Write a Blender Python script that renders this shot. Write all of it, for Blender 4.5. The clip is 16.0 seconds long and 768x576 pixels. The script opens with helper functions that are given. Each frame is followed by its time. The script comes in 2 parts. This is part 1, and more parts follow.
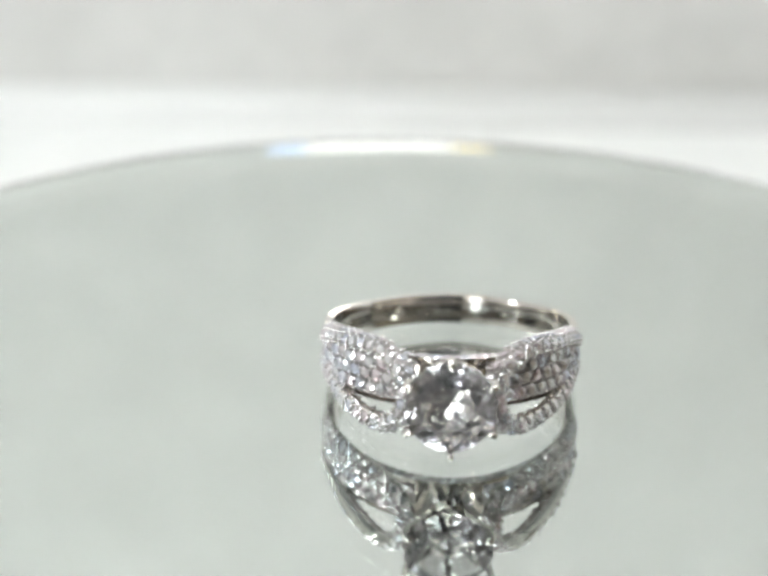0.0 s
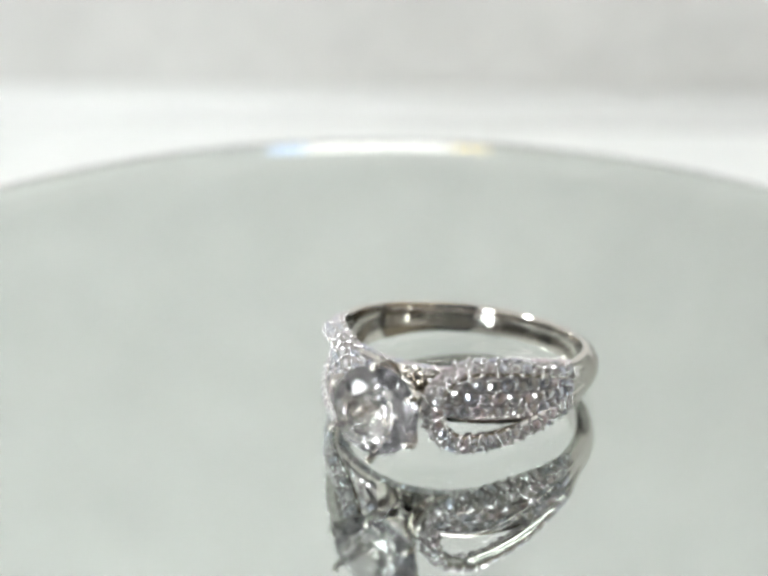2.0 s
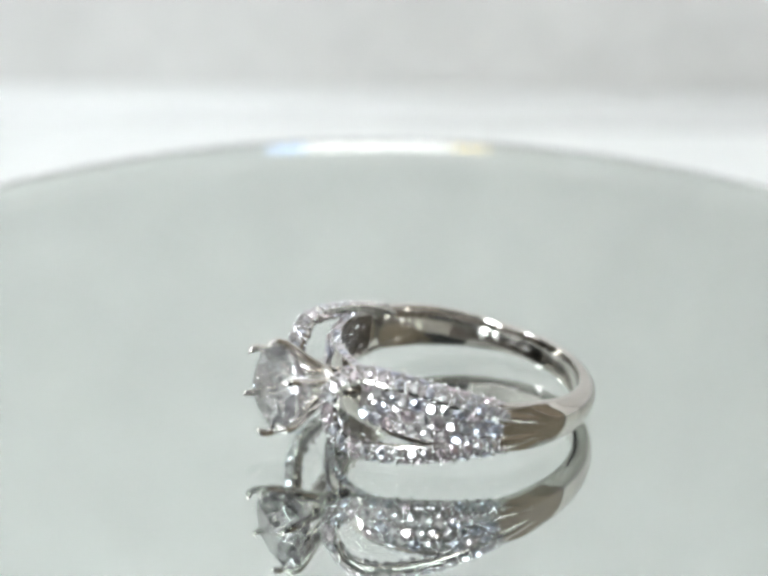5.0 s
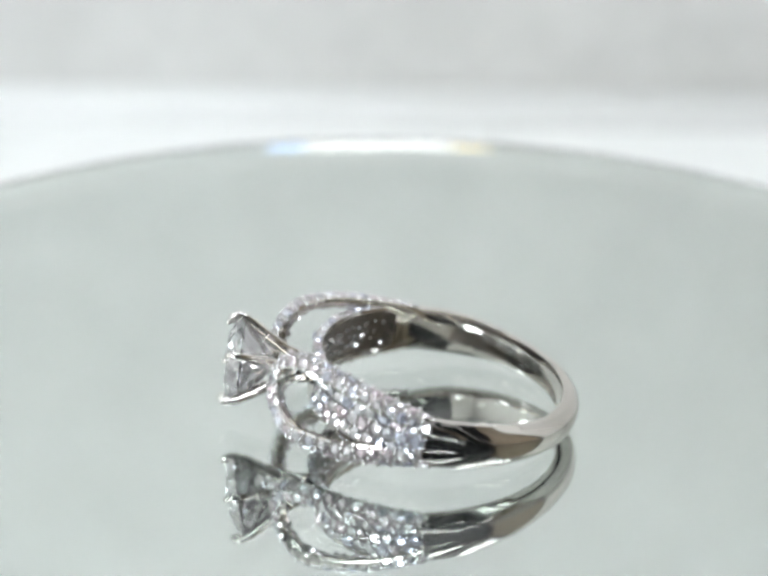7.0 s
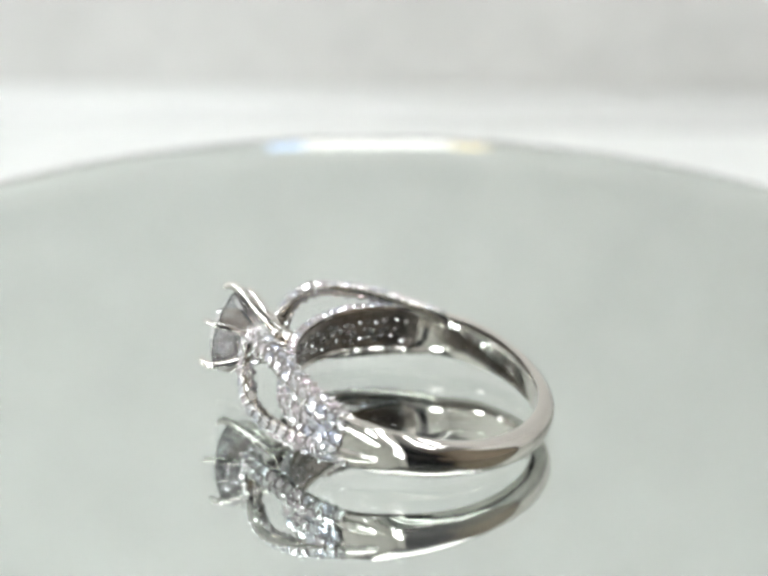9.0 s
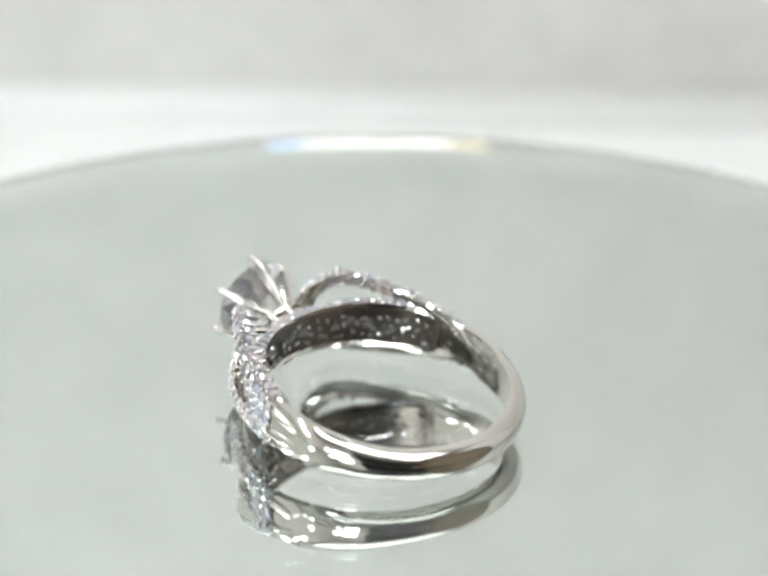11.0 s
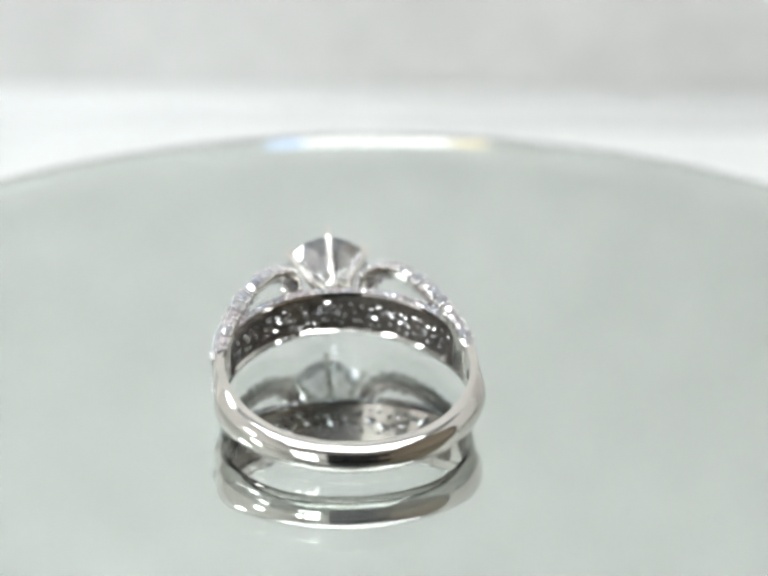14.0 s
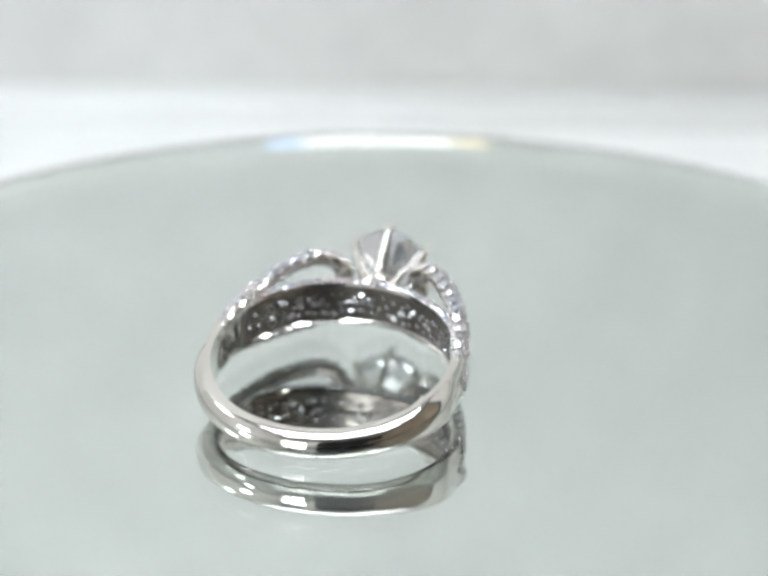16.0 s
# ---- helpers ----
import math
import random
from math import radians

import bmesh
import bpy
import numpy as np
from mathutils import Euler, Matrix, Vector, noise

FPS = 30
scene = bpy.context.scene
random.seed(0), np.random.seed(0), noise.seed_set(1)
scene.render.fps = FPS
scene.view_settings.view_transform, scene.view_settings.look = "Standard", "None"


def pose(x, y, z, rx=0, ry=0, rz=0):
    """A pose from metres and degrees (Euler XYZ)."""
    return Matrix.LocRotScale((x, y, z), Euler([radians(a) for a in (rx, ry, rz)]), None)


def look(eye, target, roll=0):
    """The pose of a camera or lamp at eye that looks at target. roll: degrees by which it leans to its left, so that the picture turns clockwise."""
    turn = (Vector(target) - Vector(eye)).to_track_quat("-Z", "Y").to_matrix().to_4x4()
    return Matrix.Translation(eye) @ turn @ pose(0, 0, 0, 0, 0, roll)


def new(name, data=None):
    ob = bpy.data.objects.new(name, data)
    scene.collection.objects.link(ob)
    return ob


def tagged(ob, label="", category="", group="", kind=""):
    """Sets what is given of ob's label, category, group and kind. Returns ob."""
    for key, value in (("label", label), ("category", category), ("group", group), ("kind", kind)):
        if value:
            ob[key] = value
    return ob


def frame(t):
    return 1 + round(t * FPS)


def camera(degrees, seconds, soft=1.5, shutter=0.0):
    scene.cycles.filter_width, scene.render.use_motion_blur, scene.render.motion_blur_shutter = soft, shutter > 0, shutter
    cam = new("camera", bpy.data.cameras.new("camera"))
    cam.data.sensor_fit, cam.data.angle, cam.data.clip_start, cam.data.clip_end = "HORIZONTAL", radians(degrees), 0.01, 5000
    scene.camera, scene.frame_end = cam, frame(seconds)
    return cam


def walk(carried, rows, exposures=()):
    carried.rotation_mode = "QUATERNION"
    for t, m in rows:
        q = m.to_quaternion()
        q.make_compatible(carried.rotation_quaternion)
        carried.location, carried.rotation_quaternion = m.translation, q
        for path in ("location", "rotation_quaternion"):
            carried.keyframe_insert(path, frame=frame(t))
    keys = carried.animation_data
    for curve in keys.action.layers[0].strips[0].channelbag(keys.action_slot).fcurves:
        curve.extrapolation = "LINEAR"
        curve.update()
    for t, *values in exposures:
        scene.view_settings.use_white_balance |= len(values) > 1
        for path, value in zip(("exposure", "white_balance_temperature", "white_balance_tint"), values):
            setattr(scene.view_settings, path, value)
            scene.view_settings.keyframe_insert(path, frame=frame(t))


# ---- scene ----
MM = 0.001
TURN = 12.22           # turntable speed, degrees a second, clockwise from above
SECONDS = 16.0

# ---- camera ----
cam = camera(22.2, SECONDS, soft=3.3)
EYE = (0.0, -0.13299, 0.06922)
VIEW = look(EYE, (EYE[0] - 0.007405, EYE[1] + 1.0, EYE[2] - 0.45594), 0.46)
cam.data.dof.use_dof = True
cam.data.dof.focus_distance = 0.142
cam.data.dof.aperture_fstop = 25
BRIGHT = 0.46
walk(cam, [(0.0, VIEW), (SECONDS, VIEW)], [(t, BRIGHT, k, 10) for t, k in (
    (0.0, 6450), (2.0, 6450), (3.0, 6380), (4.0, 6320), (6.5, 6180), (8.0, 6180), (8.9, 6430),
    (12.0, 6430), (12.5, 6330), (14.5, 6300), (15.2, 6230), (16.0, 6180))])

# ---- world and light ----
world = bpy.data.worlds.new("world")
scene.world = world
world.use_nodes = True
bg = world.node_tree.nodes["Background"]
bg.inputs["Color"].default_value = (0.30, 0.27, 0.24, 1)
bg.inputs["Strength"].default_value = 0.15
LED = 20.0


# ---- materials ----
def material(name, color, rough=0.5, metal=0.0, bump=0.0, scale=900.0, vary=0.06, **more):
    m = bpy.data.materials.new(name)
    m.use_nodes = True
    nt = m.node_tree
    b = nt.nodes["Principled BSDF"]
    b.inputs["Roughness"].default_value = rough
    b.inputs["Metallic"].default_value = metal
    for key, value in more.items():
        b.inputs[key.replace("_", " ")].default_value = value
    co = nt.nodes.new("ShaderNodeTexCoord")
    n1 = nt.nodes.new("ShaderNodeTexNoise")
    n1.inputs["Scale"].default_value = scale
    n1.inputs["Detail"].default_value = 6
    n2 = nt.nodes.new("ShaderNodeTexNoise")
    n2.inputs["Scale"].default_value = scale / 14
    n2.inputs["Detail"].default_value = 3
    add = nt.nodes.new("ShaderNodeMath")
    add.operation = "ADD"
    ramp = nt.nodes.new("ShaderNodeMapRange")
    ramp.inputs["From Min"].default_value = 0.6
    ramp.inputs["From Max"].default_value = 1.4
    ramp.inputs["To Min"].default_value = 1 - vary
    ramp.inputs["To Max"].default_value = 1 + vary
    mul = nt.nodes.new("ShaderNodeMix")
    mul.data_type, mul.blend_type = "RGBA", "MULTIPLY"
    mul.inputs["Factor"].default_value = 1
    mul.inputs[6].default_value = (*color, 1)
    for n in (n1, n2):
        nt.links.new(co.outputs["Object"], n.inputs["Vector"])
    nt.links.new(n1.outputs["Fac"], add.inputs[0])
    nt.links.new(n2.outputs["Fac"], add.inputs[1])
    nt.links.new(add.outputs[0], ramp.inputs["Value"])
    nt.links.new(ramp.outputs[0], mul.inputs[7])
    nt.links.new(mul.outputs[2], b.inputs["Base Color"])
    if bump:
        bp = nt.nodes.new("ShaderNodeBump")
        bp.inputs["Strength"].default_value = bump
        bp.inputs["Distance"].default_value = 0.00005
        nt.links.new(n1.outputs["Fac"], bp.inputs["Height"])
        nt.links.new(bp.outputs["Normal"], b.inputs["Normal"])
    return m


def glass(name, color, ior, rough=0.0, gloss=0.0, white=0.0, fire=False):
    m = bpy.data.materials.new(name)
    m.use_nodes = True
    nt = m.node_tree
    nt.nodes.remove(nt.nodes["Principled BSDF"])
    g = nt.nodes.new("ShaderNodeBsdfGlass")
    g.inputs["Color"].default_value = (*color, 1)
    g.inputs["IOR"].default_value = ior
    g.inputs["Roughness"].default_value = rough
    top = g
    if gloss:                               # facets that throw light back
        h = nt.nodes.new("ShaderNodeBsdfGlossy")
        h.inputs["Color"].default_value = (0.97, 0.95, 0.98, 1)
        h.inputs["Roughness"].default_value = 0.03
        top = nt.nodes.new("ShaderNodeMixShader")
        top.inputs["Fac"].default_value = gloss
        nt.links.new(g.outputs[0], top.inputs[1])
        nt.links.new(h.outputs[0], top.inputs[2])
    if white:                               # diffuse white put in for light scattered by countless inner reflections
        d = nt.nodes.new("ShaderNodeBsdfDiffuse")
        d.inputs["Color"].default_value = (0.93, 0.935, 0.96, 1)
        low = top
        top = nt.nodes.new("ShaderNodeMixShader")
        top.inputs["Fac"].default_value = white
        nt.links.new(low.outputs[0], top.inputs[1])
        nt.links.new(d.outputs[0], top.inputs[2])
    if fire:                                # each stone flashes its own tint
        info = nt.nodes.new("ShaderNodeObjectInfo")
        ramp = nt.nodes.new("ShaderNodeValToRGB")
        ramp.color_ramp.elements[0].color = (0.80, 0.84, 1.0, 1)
        ramp.color_ramp.elements[1].color = (1.0, 0.86, 0.90, 1)
        ramp.color_ramp.elements.new(0.5).color = (1, 1, 1, 1)
        nt.links.new(info.outputs["Random"], ramp.inputs["Fac"])
        nt.links.new(ramp.outputs["Color"], h.inputs["Color"])
        nt.links.new(ramp.outputs["Color"], d.inputs["Color"])
    nt.links.new(top.outputs[0], nt.nodes["Material Output"].inputs["Surface"])
    return m


def glow(name, color, strength):
    m = bpy.data.materials.new(name)
    m.use_nodes = True
    nt = m.node_tree
    nt.nodes.remove(nt.nodes["Principled BSDF"])
    e = nt.nodes.new("ShaderNodeEmission")
    e.inputs["Color"].default_value = (*color, 1)
    e.inputs["Strength"].default_value = strength
    nt.links.new(e.outputs[0], nt.nodes["Material Output"].inputs["Surface"])
    return m


GOLD = material("white gold", (0.75, 0.715, 0.67), 0.075, 1.0, 0.03, 4000, 0.04)
# dark copy of the gold: shade of holes and recess in the colour
GOLD_IN_SHADE = material("white gold, pierced inside, darkened for shade", (0.26, 0.225, 0.20), 0.28, 1.0, 0.8, 2600, 0.35)
# white gold darkened so the gaps between stones read as shaded
PAVE_GAP_SHADE = material("white gold under the stones, shade in its colour", (0.34, 0.31, 0.30), 0.35, 1.0, 0.5, 3000, 0.2)
DIAMOND = glass("diamond", (1, 1, 1), 1.8)
PAVILION = glass("diamond, pavilion", (1, 1, 1), 1.35, gloss=0.44, white=0.10)
PAVE = glass("small diamond", (0.98, 0.96, 1.0), 2.2, gloss=0.68, white=0.22, fire=True)
# dimmer copy of the small diamond, with the recess shade in its colour
PAVE_BACK_DIM = glass("small diamond, underside dimmed for shade", (0.90, 0.87, 0.88), 2.2, gloss=0.45, white=0.07)
# lighter copy of the gold, so each bead reads as a glint
BEAD_GLINT = material("white gold, lightened for glints", (0.92, 0.90, 0.89), 0.12, 1.0, 0.0, 4000, 0.03)
DISC_GLASS = glass("clear glass", (0.992, 1.0, 0.995), 1.5)
SILVER = material("mirror silver", (0.872, 0.897, 0.882), 0.0, 1.0, 0.0, 60, 0.01)
PLASTIC = material("white plastic", (0.8, 0.8, 0.79), 0.35, 0.0, 0.2, 3000, 0.03)
FLOOR = material("white card", (0.87, 0.87, 0.85), 0.6, 0.0, 0.2, 800, 0.03)
# tone between cloth and floor, putting the soft glow gradient into the colour
CARD = material("pale card", (0.765, 0.76, 0.742), 0.7, 0.0, 0.2, 500, 0.04)
CLOTH = material("white cloth", (0.68, 0.667, 0.645), 0.9, 0.0, 0.3, 160, 0.09)
ROOF = material("grey cloth", (0.36, 0.36, 0.36), 0.9, 0.0, 0.3, 160, 0.1)
DARK = material("brown cloth", (0.21, 0.172, 0.128), 0.9, 0.0, 0.3, 60, 0.35)
SOOT = material("black cloth", (0.022, 0.020, 0.019), 0.9, 0.0, 0.3, 60, 0.3)
BLACK = material("black plastic", (0.012, 0.012, 0.014), 0.6, 0.0, 0.1, 2000, 0.1, Specular_IOR_Level=0.2)
LAMP = glow("lit diode strip", (0.95, 0.985, 0.99), LED)
PANEL = glow("lit panel", (0.93, 0.985, 1.0), LED * 0.7)
# made-up glows that stand in for colour fringes on the rim highlight
BLUE_FRINGE = glow("blue fringe glow", (0.55, 0.72, 1.0), LED * 0.13)
YELLOW_FRINGE = glow("yellow fringe glow", (1.0, 0.84, 0.5), LED * 0.10)
BACKLIGHT = glow("lit bar", (1.0, 0.98, 0.92), LED * 0.15)


# ---- mesh helpers ----
def mesh_of(name, bm, mat, smooth=True):
    me = bpy.data.meshes.new(name)
    bmesh.ops.recalc_face_normals(bm, faces=bm.faces[:])
    for f in bm.faces:
        f.smooth = smooth
    bm.to_mesh(me)
    bm.free()
    me.materials.append(mat)
    return me


def part(name, bm, mat, parent=None, label="", smooth=True):
    ob = new(name, mesh_of(name, bm, mat, smooth))
    ob.parent = parent
    return tagged(ob, label)


def box(x0, x1, y0, y1, z0, z1, bevel=0.0):
    bm = bmesh.new()
    bmesh.ops.create_cube(bm, size=1)
    for v in bm.verts:
        v.co = Vector(((x0 + x1) / 2 + v.co.x * (x1 - x0), (y0 + y1) / 2 + v.co.y * (y1 - y0), (z0 + z1) / 2 + v.co.z * (z1 - z0)))
    if bevel:
        bmesh.ops.bevel(bm, geom=bm.edges[:], offset=bevel, segments=3, affect="EDGES")
    return bm


def spun(profile, n=192):
    """A solid turned round z from a closed or axis-to-axis profile of (r, z)."""
    bm = bmesh.new()
    rings = []
    for r, z in profile:
        if r < 1e-9:
            rings.append([bm.verts.new((0, 0, z))])
        else:
            rings.append([bm.verts.new((r * math.cos(2 * math.pi * i / n), r * math.sin(2 * math.pi * i / n), z)) for i in range(n)])
    for a, b in zip(rings, rings[1:]):
        for i in range(n):
            j = (i + 1) % n
            if len(a) == 1:
                bm.faces.new((a[0], b[i], b[j]))
            elif len(b) == 1:
                bm.faces.new((a[i], b[0], a[j]))
            else:
                bm.faces.new((a[i], b[i], b[j], a[j]))
    return bm


def sweep(sections, closed=False):
    """Skins a row of closed sections (lists of points), capped unless closed."""
    bm = bmesh.new()
    rows = [[bm.verts.new(p) for p in s] for s in sections]
    n = len(rows[0])
    pairs = list(zip(rows, rows[1:])) + ([(rows[-1], rows[0])] if closed else [])
    for a, b in pairs:
        for i in range(n):
            j = (i + 1) % n
            bm.faces.new((a[i], b[i], b[j], a[j]))
    if not closed:
        bm.faces.new(rows[0])
        bm.faces.new(rows[-1][::-1])
    return bm


def smoothstep(a, b, x):
    t = min(1.0, max(0.0, (x - a) / (b - a)))
    return t * t * (3 - 2 * t)


# ---- light tent ----
X0, X1, Y0, Y1, Z0, Z1 = -0.30, 0.30, -0.42, 0.135, -0.026, 0.42
T = 0.01


def setting(name, bm, mat, label, category):
    return tagged(part(name, bm, mat, smooth=False), label, category, kind="structure")


setting("floor", box(X0 - T, X1 + T, Y0 - T, Y1 + T, Z0 - T, Z0), FLOOR, "bright white card floor under the turntable", "floor")
SWEEP = 0.0042


def backdrop():
    """The hanging cloth, with shallow sagging folds in its face and a flat back."""
    bm = bmesh.new()
    nx, nz = 120, 100
    rows = []
    for j in range(nz + 1):
        z = Z0 + 0.001 + (Z1 - Z0 - 0.001) * j / nz
        row = []
        for i in range(nx + 1):
            x = X0 + (X1 - X0) * i / nx
            fold = 1.5 * noise.noise(Vector((x * 9, z * 22 + 1.5 * x, 3.1))) + 0.45 * noise.noise(Vector((x * 26 + 4, z * 60, 7.7)))
            fold += 4.2 * math.exp(-((z - 0.13) / 0.045) ** 2) * (1 - 0.6 * smoothstep(-0.05, 0.05, x))     # belly added so the cloth below it faces down and darkens
            calm = smoothstep(Z0 + 0.004, Z0 + 0.03, z)
            row.append(bm.verts.new((x, Y1 + 0.0003 - fold * calm * MM, z)))
        rows.append(row)
    for a, b in zip(rows, rows[1:]):
        for i in range(nx):
            bm.faces.new((a[i], a[i + 1], b[i + 1], b[i]))
    edge = rows[0] + [q[-1] for q in rows[1:]] + rows[-1][-2::-1] + [q[0] for q in rows[-2:0:-1]]
    back = [bm.verts.new((v.co.x, Y1 + T, v.co.z)) for v in edge]
    for i in range(len(edge)):
        j = (i + 1) % len(edge)
        bm.faces.new((edge[i], edge[j], back[j], back[i]))
    bm.faces.new(back)
    return bm


def card_sweep(r=SWEEP, n=14):
    """Added card that curves from the floor up against the foot of the backdrop."""
    arc = [0.5 * math.pi * i / n for i in range(n + 1)]
    line = [(Y1 - r + r * math.cos(a), Z0 + 0.0005 + r - r * math.sin(a)) for a in arc]
    loop = line + [(Y1 - r, Z0), (Y1 + 0.0005, Z0), (Y1 + 0.0005, Z0 + r)]
    return sweep([[Vector((x, y, z)) for y, z in loop] for x in (X0, X1)])


tagged(part("wall_north", backdrop(), CLOTH), "pale grey cloth backdrop with shallow folds behind the turntable", "backdrop", kind="structure")
tagged(part("card_sweep", card_sweep(), CARD), "added pale card at the foot of the backdrop, toned for a soft glow", "backdrop", kind="structure")
Y_SPLIT = -0.012        # where the tent's open side ends
setting("wall_west", box(X0 - T, X0, Y0 - T, Y1 + T, Z0, Z1), CLOTH, "pale cloth side of the photo tent", "wall")
setting("wall_east", box(X1, X1 + T, Y0 - T, Y_SPLIT, Z0, Z1), DARK, "brown wall of the room beside the tent", "wall")
setting("wall_east_north", box(X1, X1 + T, Y_SPLIT, Y1 + T, Z0, Z1), CLOTH, "pale cloth side of the photo tent", "wall")
setting("tent_pole", box(X1 - 0.012, X1, Y_SPLIT - 0.012, Y_SPLIT, Z0, Z1, 0.002), BLACK, "black upright pole at the open edge of the tent", "pole")
setting("wall_south", box(-0.09, 0.19, Y0 - T, Y0, Z0, Z1), SOOT, "black cloth behind the camera", "wall")
setting("wall_south_east", box(0.19, X1, Y0 - T, Y0, Z0, Z1), DARK, "brown wall of the room behind the tent", "wall")
setting("wall_south_west", box(X0, -0.09, Y0 - T, Y0, Z0, Z1), CLOTH, "pale cloth screen behind the side lamps", "wall")
setting("ceiling", box(X0 - T, X1 + T, Y0 - T, Y1 + T, Z1, Z1 + T), ROOF, "grey cloth top over the turntable", "ceiling")


def led_strip(x, y, length):
    ob = new("led_strip")
    ob.location = (x, y, Z1)
    part("channel", box(-length / 2, length / 2, -0.008, 0.008, -0.008, 0, 0.001), PLASTIC, ob)
    part("diode_row", box(-length / 2 + 0.004, length / 2 - 0.004, -0.006, 0.006, -0.010, -0.0082), LAMP, ob)
    return tagged(ob, "slim white lit diode strip under the tent top", "lamp", "tent lamps")


for y in (-0.17, -0.07, 0.015):
    led_strip(0, y, 0.46)


def tube(points, radii, n=10):
    secs = []
    for i, p in enumerate(points):
        d = (points[min(i + 1, len(points) - 1)] - points[max(i - 1, 0)]).normalized()
        q = d.to_track_quat("Z", "Y")
        secs.append([p + q @ Vector((radii[i] * math.cos(2 * math.pi * k / n), radii[i] * math.sin(2 * math.pi * k / n), 0)) for k in range(n)])
    return sweep(secs)


def side_lamp(eye, target, w, h, stand=True, light=None):
    ob = new("side_lamp")
    rim = 0.006 if stand else 0.0054
    ob.matrix_basis = look(eye, target)
    part("housing", box(-w / 2 - rim, w / 2 + rim, -h / 2 - rim, h / 2 + rim, 0.001, 0.014 if stand else 0.0035, 0.001), PLASTIC, ob)
    part("diffuser", box(-w / 2, w / 2, -h / 2, h / 2, -0.001, 0.001), light or PANEL, ob)
    if light:
        # coloured glowing ends added to the bar, to fringe its reflection
        for sx, m in ((1, BLUE_FRINGE), (-1, YELLOW_FRINGE)):
            x = sx * (w / 2 + 0.0026)
            part("diffuser", box(x - 0.0026, x + 0.0026, -h / 2, h / 2, -0.001, 0.001), m, ob)
    inv = ob.matrix_basis.inverted()
    if stand:
        back = ob.matrix_basis @ Vector((0, 0, 0.012))
        top = Vector((back.x, back.y, eye[2]))
        bm = tube([Vector((top.x, top.y, Z0 + 0.004)), top], [0.004, 0.004], 16)
        bm.transform(inv)
        part("pole", bm, PLASTIC, ob)
        bm = spun([(0, 0), (0.03, 0), (0.03, 0.003), (0.028, 0.005), (0, 0.005)], 32)
        bm.transform(inv @ Matrix.Translation((top.x, top.y, Z0)))
        part("foot", bm, PLASTIC, ob, smooth=False)
    return tagged(ob, "small square lit diode lamp beside the backdrop", "lamp", "tent lamps")


def around(az, d, z):
    """A place d metres off, az degrees from the camera's side towards the west."""
    return (-d * math.sin(math.radians(az)), -d * math.cos(math.radians(az)), z)


side_lamp(around(25.5, 0.345, 0.072), (0, -0.02, 0.0), 0.062, 0.078)
side_lamp(around(35.5, 0.345, 0.074), (0, -0.02, 0.0), 0.024, 0.04)
side_lamp(around(70, 0.31, 0.10), (0, 0, 0.0), 0.05, 0.04)
side_lamp((X0 + 0.004, 0.07, 0.272), (0, 0.07, 0.272), 0.05, 0.05, False)
side_lamp((-0.003, Y1 - 0.006, 0.014), (-0.003, 0, 0.014), 0.0215, 0.005, False, BACKLIGHT)

# the filming phone, seen as a dark patch in the metal
phone = tagged(new("phone"), "black phone on a slim stand in front of the turntable", "phone")
phone.location = (EYE[0], EYE[1] - 0.006, EYE[2])
part("body", box(-0.034, 0.088, -0.008, 0.0, -0.042, 0.03, 0.002), BLACK, phone)
part("pole", box(-0.005, 0.005, -0.007, -0.002, Z0 - EYE[2] + 0.004, -0.041), BLACK, phone)
part("foot", box(-0.04, 0.04, -0.03, 0.02, Z0 - EYE[2], Z0 - EYE[2] + 0.005, 0.002), BLACK, phone)


# ---- turntable ----
R_DISC = 58.4 * MM
H_GLASS = 2.3 * MM
turntable = tagged(new("turntable"), "slowly turning round turntable topped by a glass mirror", "turntable")
turntable.location = (0, 0, Z0)


def on_table(profile):
    return [(r, z - Z0) for r, z in profile]


part("base", spun(on_table([(0, Z0), (50 * MM, Z0), (52 * MM, Z0 + 2 * MM), (52 * MM, -7 * MM), (51 * MM, -6 * MM), (0, -6 * MM)])), PLASTIC, turntable, "white plastic base", smooth=False)
ECC = Vector((0, -0.74 * MM, 0))
mirror = part("mirror", spun(on_table([(0, -5.95 * MM), (R_DISC - 0.1 * MM, -5.95 * MM), (R_DISC - 0.1 * MM, -H_GLASS - 0.02 * MM), (0, -H_GLASS - 0.02 * MM)])), SILVER, turntable, "silvered mirror backing", smooth=False)
disc = part("glass_disc", spun(on_table([(0, -H_GLASS), (R_DISC, -H_GLASS), (R_DISC, -0.75 * MM), (R_DISC - 2.2 * MM, -0.265 * MM), (R_DISC - 5.4 * MM, 0), (0, 0)]), 256), DISC_GLASS, turntable, "clear glass disc with a sloping rim", smooth=False)
mirror.location = disc.location = ECC


# ---- ring ----
# ring space, in mm: the finger hole round z, the stone towards +x
R_IN = 8.93
TILT = 8.4
ring = tagged(new("ring"), "white gold diamond ring with split shoulders lying on the mirror", "ring")


def polar(r, deg, z):
    a = math.radians(deg)
    return Vector((r * math.cos(a), r * math.sin(a), z)) * MM


def band_half(phi):
    f = abs(phi)
    if f < 90:
        return 1.85 + 0.08 * smoothstep(8, 28, f) - 0.18 * smoothstep(60, 88, f)
    return 1.75 - 0.57 * smoothstep(90, 150, f)


def band_outer(phi):
    return 9.78 + 0.30 * smoothstep(92, 108, abs(phi))


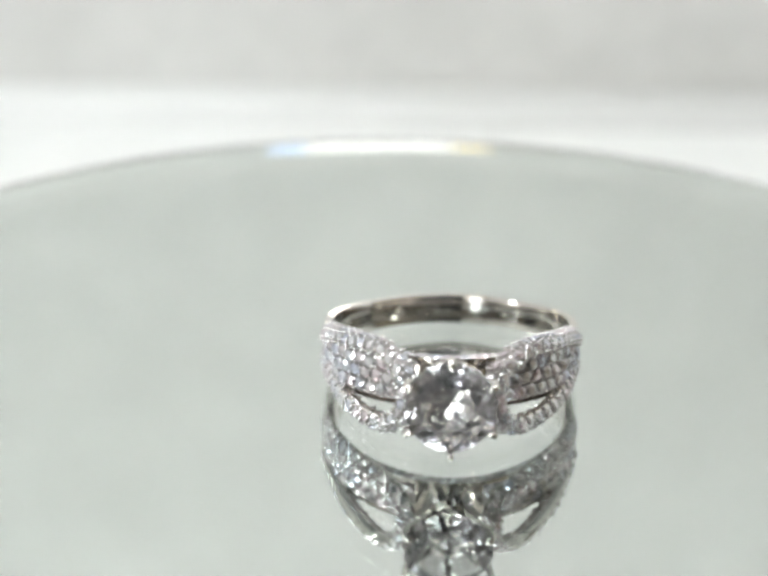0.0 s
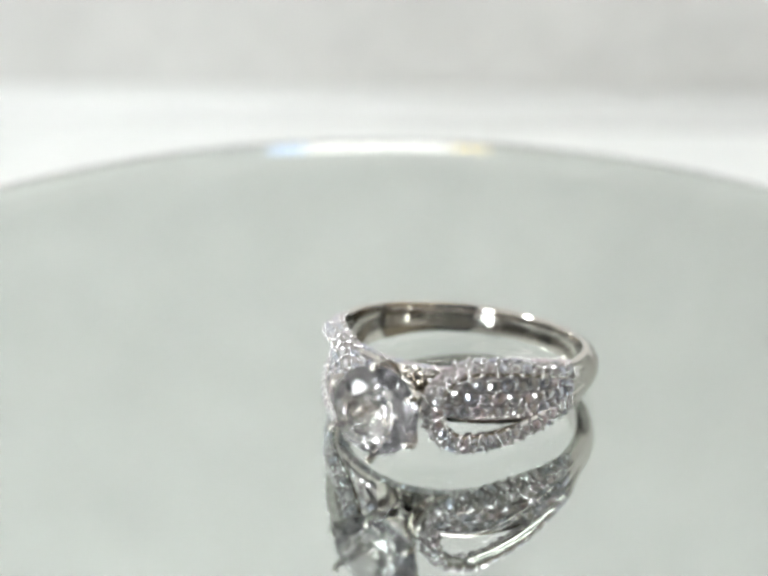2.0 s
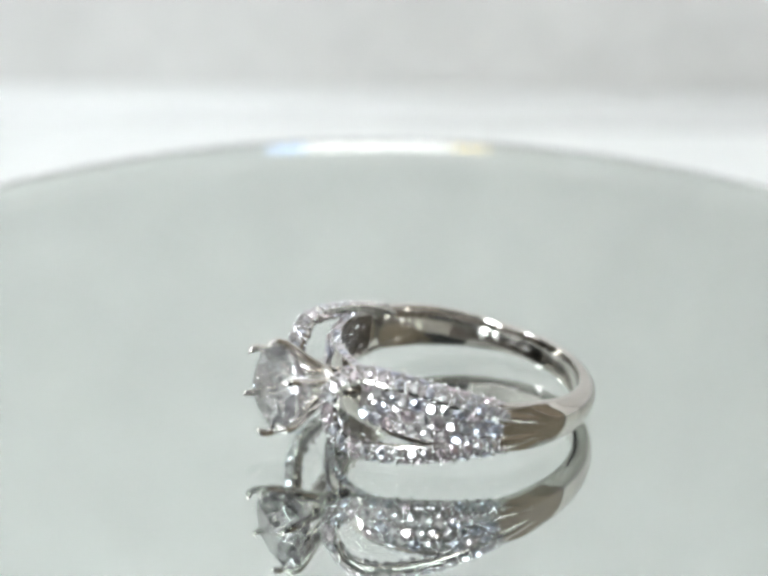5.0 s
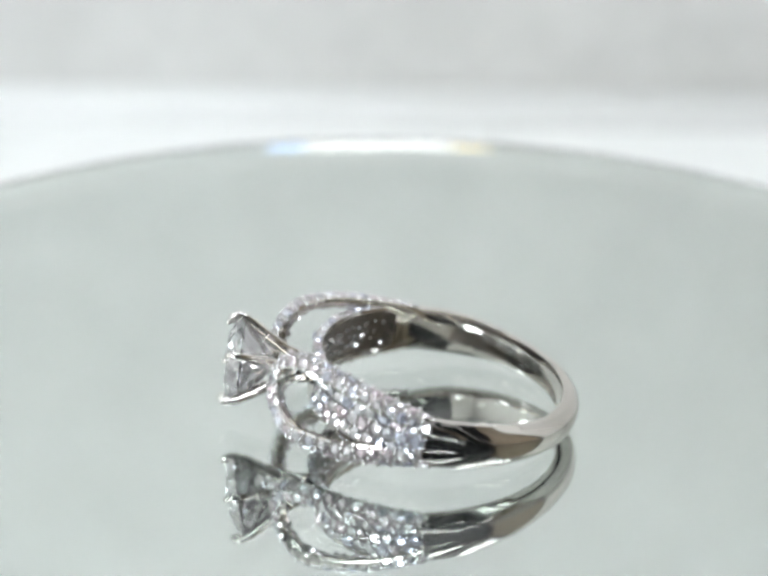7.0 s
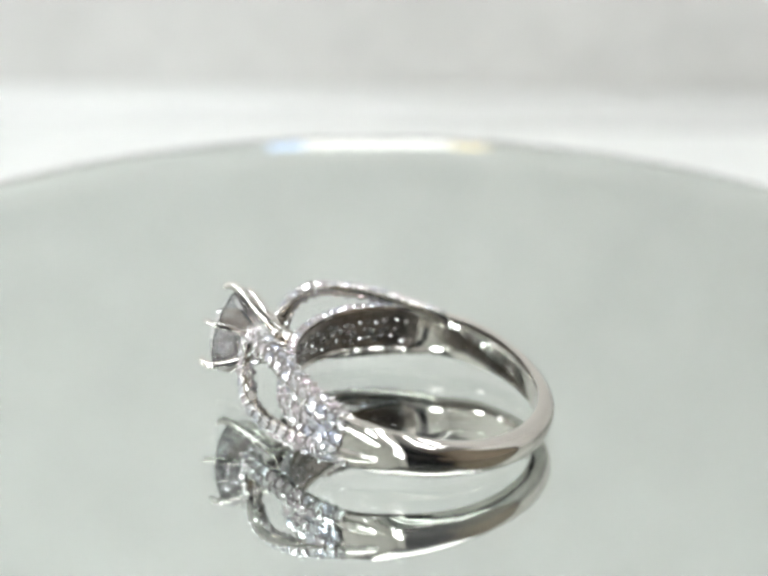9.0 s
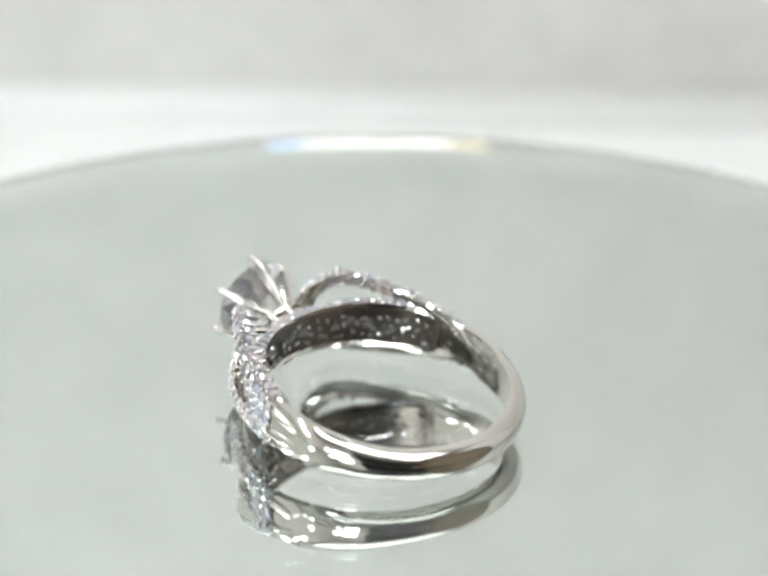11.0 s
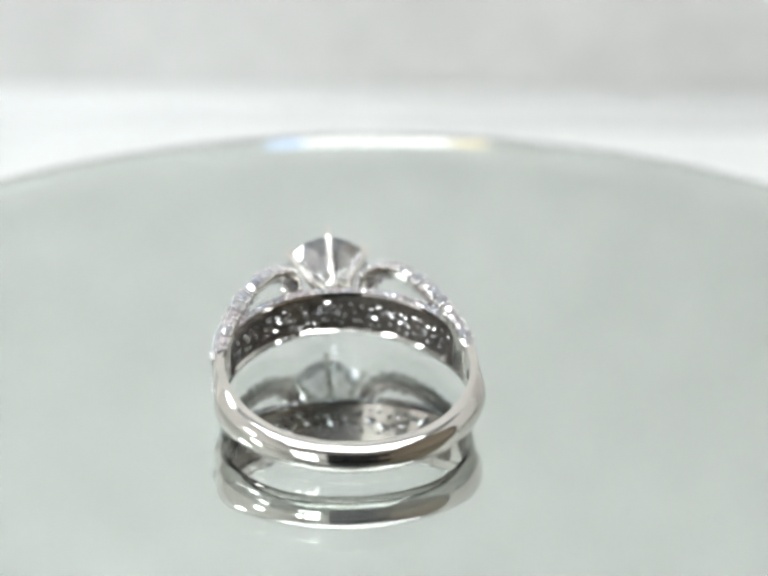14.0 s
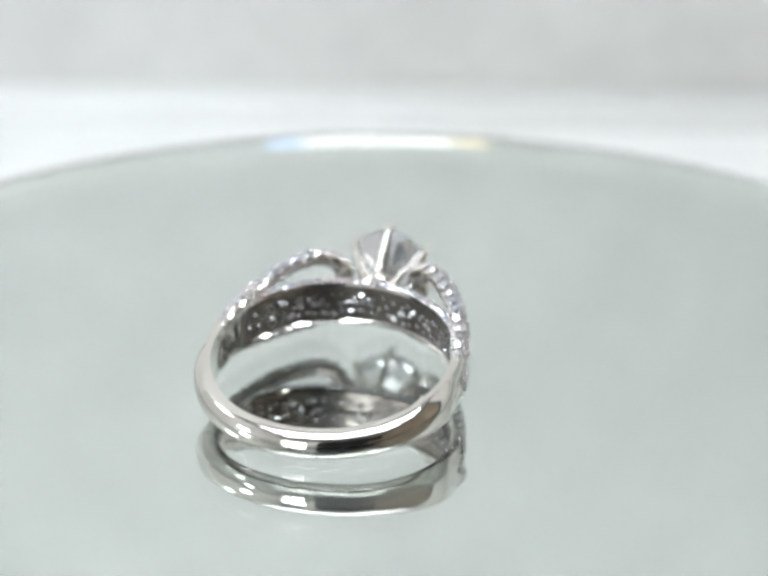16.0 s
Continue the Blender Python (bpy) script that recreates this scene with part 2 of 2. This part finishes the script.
HEAD_INSIDE = ((0.985, 0.07), (0.885, 0.0), (0.81, 0.24), (0.0, 0.24), (-0.81, 0.24), (-0.885, 0.0), (-0.985, 0.07))


def band_section(phi):
    h, ro = band_half(phi), band_outer(phi)
    back = smoothstep(90, 112, abs(phi))
    head = 1 - smoothstep(62, 74, abs(phi))
    pts = []
    for i in range(13):                     # outer face, domed at the back
        s = -1 + 2 * i / 12
        pts.append(polar(ro + back * (0.38 * (1 - s * s) - 0.46 * s ** 4) - 0.1 * abs(s) ** 6, phi, h * s))
    for i in range(7):                      # inner face: two rails with a sunk floor in the head, softly rounded behind
        s = 1 - 2 * i / 6
        hz, hr = HEAD_INSIDE[i]
        pts.append(polar(R_IN + (1 - head) * 0.14 * abs(s) ** 5 + head * hr, phi, h * (head * hz + (1 - head) * s * 0.97)))
    return pts


band = part("band", sweep([band_section(i * 1.5 - 180) for i in range(240)], True), GOLD, ring, "polished white gold band")
band.data.materials.append(GOLD_IN_SHADE)
band.data.materials.append(PAVE_GAP_SHADE)
band.data.set_sharp_from_angle(angle=math.radians(35))
for f in band.data.polygons:                # the pierced inside of the head, its shade put into the colour
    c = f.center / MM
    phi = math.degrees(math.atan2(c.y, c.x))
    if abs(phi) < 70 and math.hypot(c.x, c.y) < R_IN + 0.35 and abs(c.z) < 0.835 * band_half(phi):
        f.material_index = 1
    # beds under the stones take the colour darkened for shade
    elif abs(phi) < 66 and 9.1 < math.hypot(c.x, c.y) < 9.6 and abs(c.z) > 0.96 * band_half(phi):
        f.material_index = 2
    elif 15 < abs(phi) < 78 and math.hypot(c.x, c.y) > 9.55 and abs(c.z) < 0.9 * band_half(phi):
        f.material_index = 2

# shoulder loops
LOOP_W, LOOP_D = 0.80, 0.47     # half width and half depth


def loop_path(s, side):
    """Middle of a loop, s from 0 to 1: along the upper row, round by the stone, back along the lower row."""
    PH_END, PH0, ZT = 28.0, 99.0, 2.78
    if s < 0.36 or s > 0.64:
        u = min(s, 1 - s) / 0.36
        phi = PH0 + (PH_END - PH0) * u
        rise = 0.55 + 0.75 * smoothstep(0, 0.35, u) + (ZT - 1.3) * smoothstep(0.2, 0.9, u)
        z = (0.45 * rise + 0.55 * (0.55 + (ZT - 0.55) * u)) * (1 if s < 0.5 else -1)
    else:
        a = math.pi * (s - 0.36) / 0.28
        c = math.cos(a)
        phi = PH_END - 14.0 * math.sin(a) ** 0.95
        z = ZT * math.copysign(abs(c) ** 0.95, c)
    r = 9.42 + 3.1 * max(0.0, (79 - phi) / 65.0) ** 1.9
    return polar(r, side * phi, z)


def loop_frame(s, side):
    p = loop_path(s, side)
    d = (loop_path(min(1, s + 0.004), side) - loop_path(max(0, s - 0.004), side)).normalized()
    out = Vector((p.x, p.y, 0)).normalized()
    out = (out + Vector((0, 0, (2.2 if p.z > 0 else 0.5) * p.z / (2.78 * MM)))).normalized()
    across = d.cross(out).normalized()
    out = across.cross(d).normalized()
    return p, d, across, out


def shoulder_loop(side):
    secs = []
    n = 110
    for i in range(n + 1):
        s = i / n
        p, d, across, out = loop_frame(s, side)
        w = LOOP_W * (0.5 + 0.5 * smoothstep(0, 0.14, min(s, 1 - s)))
        secs.append([p + (across * (w * x) + out * (LOOP_D * y)) * MM for x, y in
                     ((-1, 0.25), (-0.9, 0.65), (-0.6, 0.92), (0, 1.05), (0.6, 0.92), (0.9, 0.65), (1, 0.25), (0.84, -0.35), (0.45, -1), (-0.45, -1), (-0.84, -0.35))])
    ob = part("shoulder_loop", sweep(secs), GOLD, ring, "pave set split shoulder")
    ob.data.materials.append(GOLD_IN_SHADE)
    ob.data.materials.append(PAVE_GAP_SHADE)
    ob.data.set_sharp_from_angle(angle=math.radians(38))
    for k, f in enumerate(ob.data.polygons):    # pierced underside round the inner end, painted as shaded
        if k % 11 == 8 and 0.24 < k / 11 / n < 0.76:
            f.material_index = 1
        # bed of the loop's stones, painted dark as shaded gaps
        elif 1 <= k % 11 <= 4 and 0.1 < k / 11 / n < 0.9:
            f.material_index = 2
    return ob


loops = {side: shoulder_loop(side) for side in (1, -1)}


# ---- stones ----
def hull(points):
    bm = bmesh.new()
    vs = [bm.verts.new(p) for p in points]
    bmesh.ops.convex_hull(bm, input=vs)
    return bm


def ring_points(n, r, z, off=0.0):
    return [Vector((r * math.cos(2 * math.pi * (i + off) / n), r * math.sin(2 * math.pi * (i + off) / n), z)) for i in range(n)]


def brilliant(r):
    """Round brilliant of girdle radius r mm, the girdle at z = 0, the table up."""
    pts = ring_points(8, 0.57, 0.293) + ring_points(8, 0.79, 0.186, 0.5)
    pts += ring_points(16, 1.0, 0.02) + ring_points(16, 1.0, -0.02)
    pts += ring_points(16, 0.83, -0.185, 0.5) + ring_points(16, 0.63, -0.37) + ring_points(12, 0.42, -0.56, 0.5) + ring_points(8, 0.24, -0.70) + [Vector((0, 0, -0.86))]
    rnd = random.Random(5)
    for p in pts:
        if p.z < -0.1 or 0.1 < p.z < 0.25:                  # facets never quite alike
            p += Vector((rnd.uniform(-1, 1), rnd.uniform(-1, 1), rnd.uniform(-0.7, 0.7))) * (0.05 if p.z < 0 else 0.015)
    return hull([p * (r * MM) for p in pts])


def small_brilliant(r):
    pts = ring_points(6, 0.52, 0.34) + ring_points(6, 0.80, 0.20, 0.5) + ring_points(12, 1.0, 0.02) + ring_points(12, 1.0, -0.03) + ring_points(6, 0.4, -0.5, 0.5) + [Vector((0, 0, -0.8))]
    return hull([p * (r * MM) for p in pts])


STONE_R, STONE_X = 3.32, 14.95
centre = part("centre_stone", brilliant(STONE_R), DIAMOND, ring, "round brilliant cut clear diamond", smooth=False)
centre.data.materials.append(PAVILION)
for f in centre.data.polygons:
    f.material_index = 1 if f.normal.z < -0.1 else 0
centre.matrix_basis = Matrix.Translation((STONE_X * MM, 0, 0)) @ pose(0, 0, 0, 0, 90, 0) @ pose(0, 0, 0, 0, 0, 8)


def prong(angle):
    """A flat claw: deep where it leaves the cup, slim at the tip that grips the girdle."""
    a = math.radians(angle)
    u = Vector((0, math.cos(a), math.sin(a)))
    side = Vector((0, -math.sin(a), math.cos(a)))
    line = ((-5.4, 0.62, 0.32, 0.46), (-4.4, 0.80, 0.32, 0.50), (-3.2, 1.30, 0.30, 0.47), (-2.0, 2.10, 0.28, 0.40), (-1.0, 2.86, 0.27, 0.34),
            (-0.2, 3.42, 0.26, 0.31), (0.4, 3.60, 0.26, 0.30), (0.8, 3.48, 0.25, 0.28), (1.02, 3.20, 0.21, 0.19), (1.06, 3.06, 0.08, 0.06))
    mid = [Vector((STONE_X + x, 0, 0)) + u * q for x, q, _, _ in line]
    secs = []
    for i, (_, _, w, d) in enumerate(line):
        along = (mid[min(i + 1, len(mid) - 1)] - mid[max(i - 1, 0)]).normalized()
        deep = along.cross(side).normalized()
        secs.append([(mid[i] + side * (w * math.copysign(abs(math.cos(t)) ** 0.7, math.cos(t))) + deep * (d * math.copysign(abs(math.sin(t)) ** 0.7, math.sin(t)))) * MM
                     for t in [2 * math.pi * k / 14 for k in range(14)]])
    return part("prong", sweep(secs), GOLD, ring)


for k in range(6):
    prong(90 + 60 * k)
part("basket", spun([(0, 0), (1.2 * MM, 0), (1.55 * MM, 0.5 * MM), (1.5 * MM, 0.9 * MM), (0.9 * MM, 1.0 * MM), (0, 0.9 * MM)], 32), GOLD, ring, "small gold cup").matrix_basis = Matrix.Translation(((STONE_X - 4.2) * MM, 0, 0)) @ pose(0, 0, 0, 0, 90, 0)

SMALL = mesh_of("pave_stone", small_brilliant(0.405), PAVE, False)
LARGE = mesh_of("pave_stone", small_brilliant(0.53), PAVE, False)
TINY = mesh_of("pave_stone", small_brilliant(0.35), PAVE, False)
beads = {}


def stone(mesh, parent, p, out, along):
    ob = new("pave_stone", mesh)
    ob.parent = parent
    z = out.normalized()
    x = along.normalized()
    y = z.cross(x).normalized()
    x = y.cross(z)
    m = Matrix((x, y, z)).transposed().to_4x4()
    ob.matrix_basis = Matrix.Translation(p) @ m @ pose(0, 0, 0, random.uniform(-16, 16), random.uniform(-16, 16), random.uniform(0, 60))
    return ob


def bead(key, p, r):
    beads.setdefault(key, []).append((p, r))


for side, loop in loops.items():
    n = 30
    for row in (-1, 1):
        for i in range(n):
            s = 0.10 + 0.80 * (i + (0.5 if row == 1 else 0.0)) / (n - 0.5)
            p, d, across, out = loop_frame(s, side)
            q = p + (across * (row * 0.43) + out * 0.46) * MM
            stone(SMALL, loop, q, out + across * row * 0.75, d)
            p, d, across, out = loop_frame(min(1, s + 0.4 / n), side)
            bead((loop, "loop"), p + (across * (row * 0.10) + out * 0.60) * MM, 0.15)
            bead((loop, "loop"), p + (across * (row * 0.62) + out * 0.50) * MM, 0.15)
            bead((loop, "loop"), p + (across * (row * 0.84) + out * 0.26) * MM, 0.16)
    # middle rows on the band
    for row in (-1, 0, 1):
        for i in range(10):
            phi = 18.5 + 6.1 * (i + (0.5 if row == 0 else 0))
            r = band_outer(phi)
            out = polar(1, side * phi, 0).normalized()
            al = Vector((-out.y, out.x, 0))
            stone(LARGE, band, polar(r + 0.08, side * phi, row * 1.02), out, al)
            for k in (-1, 1):
                bead((band, "band"), polar(r + 0.14, side * (phi + 3.05), row * 1.02 + k * 0.34), 0.14)
# gallery rows on both edges of the band
for face in (-1, 1):
    for i in range(30):
        phi = -63.8 + 4.4 * i
        h = band_half(phi)
        stone(TINY, band, polar(9.36, phi, face * (h + 0.03)), Vector((0, 0, face)), polar(1, phi + 90, 0))
        for r in (9.07, 9.66):
            bead((band, "band"), polar(r, phi + 2.2, face * (h + 0.03)), 0.1)


def chips(bm, spot, turn):
    """One stone back that shows through a pierced hole."""
    m = Matrix.Translation(spot) @ pose(0, 0, 0, random.uniform(-60, 60), random.uniform(-25, 25), turn)
    m = m @ Matrix.Diagonal((0.5, random.uniform(0.8, 1.5), random.uniform(0.7, 1.2), 1))
    bmesh.ops.create_icosphere(bm, subdivisions=1, radius=random.uniform(0.14, 0.36) * MM, matrix=m)


azure = bmesh.new()
for row in (-1, 0, 1):
    for i in range(29):
        phi = -63 + 4.5 * (i + (0.5 if row == 0 else 0)) + random.uniform(-1.6, 1.6)
        chips(azure, polar(R_IN + 0.12, phi, row * 0.72 - 0.1 + random.uniform(-0.24, 0.24)), phi)
tagged(part("azure_backing", azure, PAVE_BACK_DIM, band, "small stone backs showing through the band", smooth=False), kind="stuff")
for side, loop in loops.items():
    azure = bmesh.new()
    for row in (-1, 1):
        for i in range(20):
            p, d, across, out = loop_frame(0.26 + 0.48 * i / 19, side)
            chips(azure, p + (across * (row * 0.26) - out * (LOOP_D - 0.02)) * MM, random.uniform(0, 180))
    tagged(part("azure_backing", azure, PAVE_BACK_DIM, loop, "small stone backs under the shoulder", smooth=False), kind="stuff")
for (owner, _), spots in beads.items():
    bm = bmesh.new()
    for p, r in spots:
        bmesh.ops.create_icosphere(bm, subdivisions=1, radius=r * MM, matrix=Matrix.Translation(p))
    tagged(part("bead_setting", bm, BEAD_GLINT, owner, "tiny gold beads holding the stones"), kind="stuff")

# ring on the turntable at the start
START = Matrix.Translation((4.255 * MM, 2.92 * MM, 2.66 * MM)) @ pose(0, 0, 0, 0, 0, -91.1) @ pose(0, 0, 0, 0, -TILT, 0)


WOBBLE = pose(0, 0, 0, 0, -0.2, 0)      # the disc does not run quite true


def motions():
    times = [0.5 * i for i in range(int(SECONDS * 2) + 1)]
    walk(turntable, [(t, pose(0, 0, Z0, 0, 0, -TURN * t) @ WOBBLE) for t in times])
    walk(ring, [(t, pose(0, 0, Z0, 0, 0, -TURN * t) @ WOBBLE @ pose(0, 0, -Z0) @ START) for t in times])


motions()
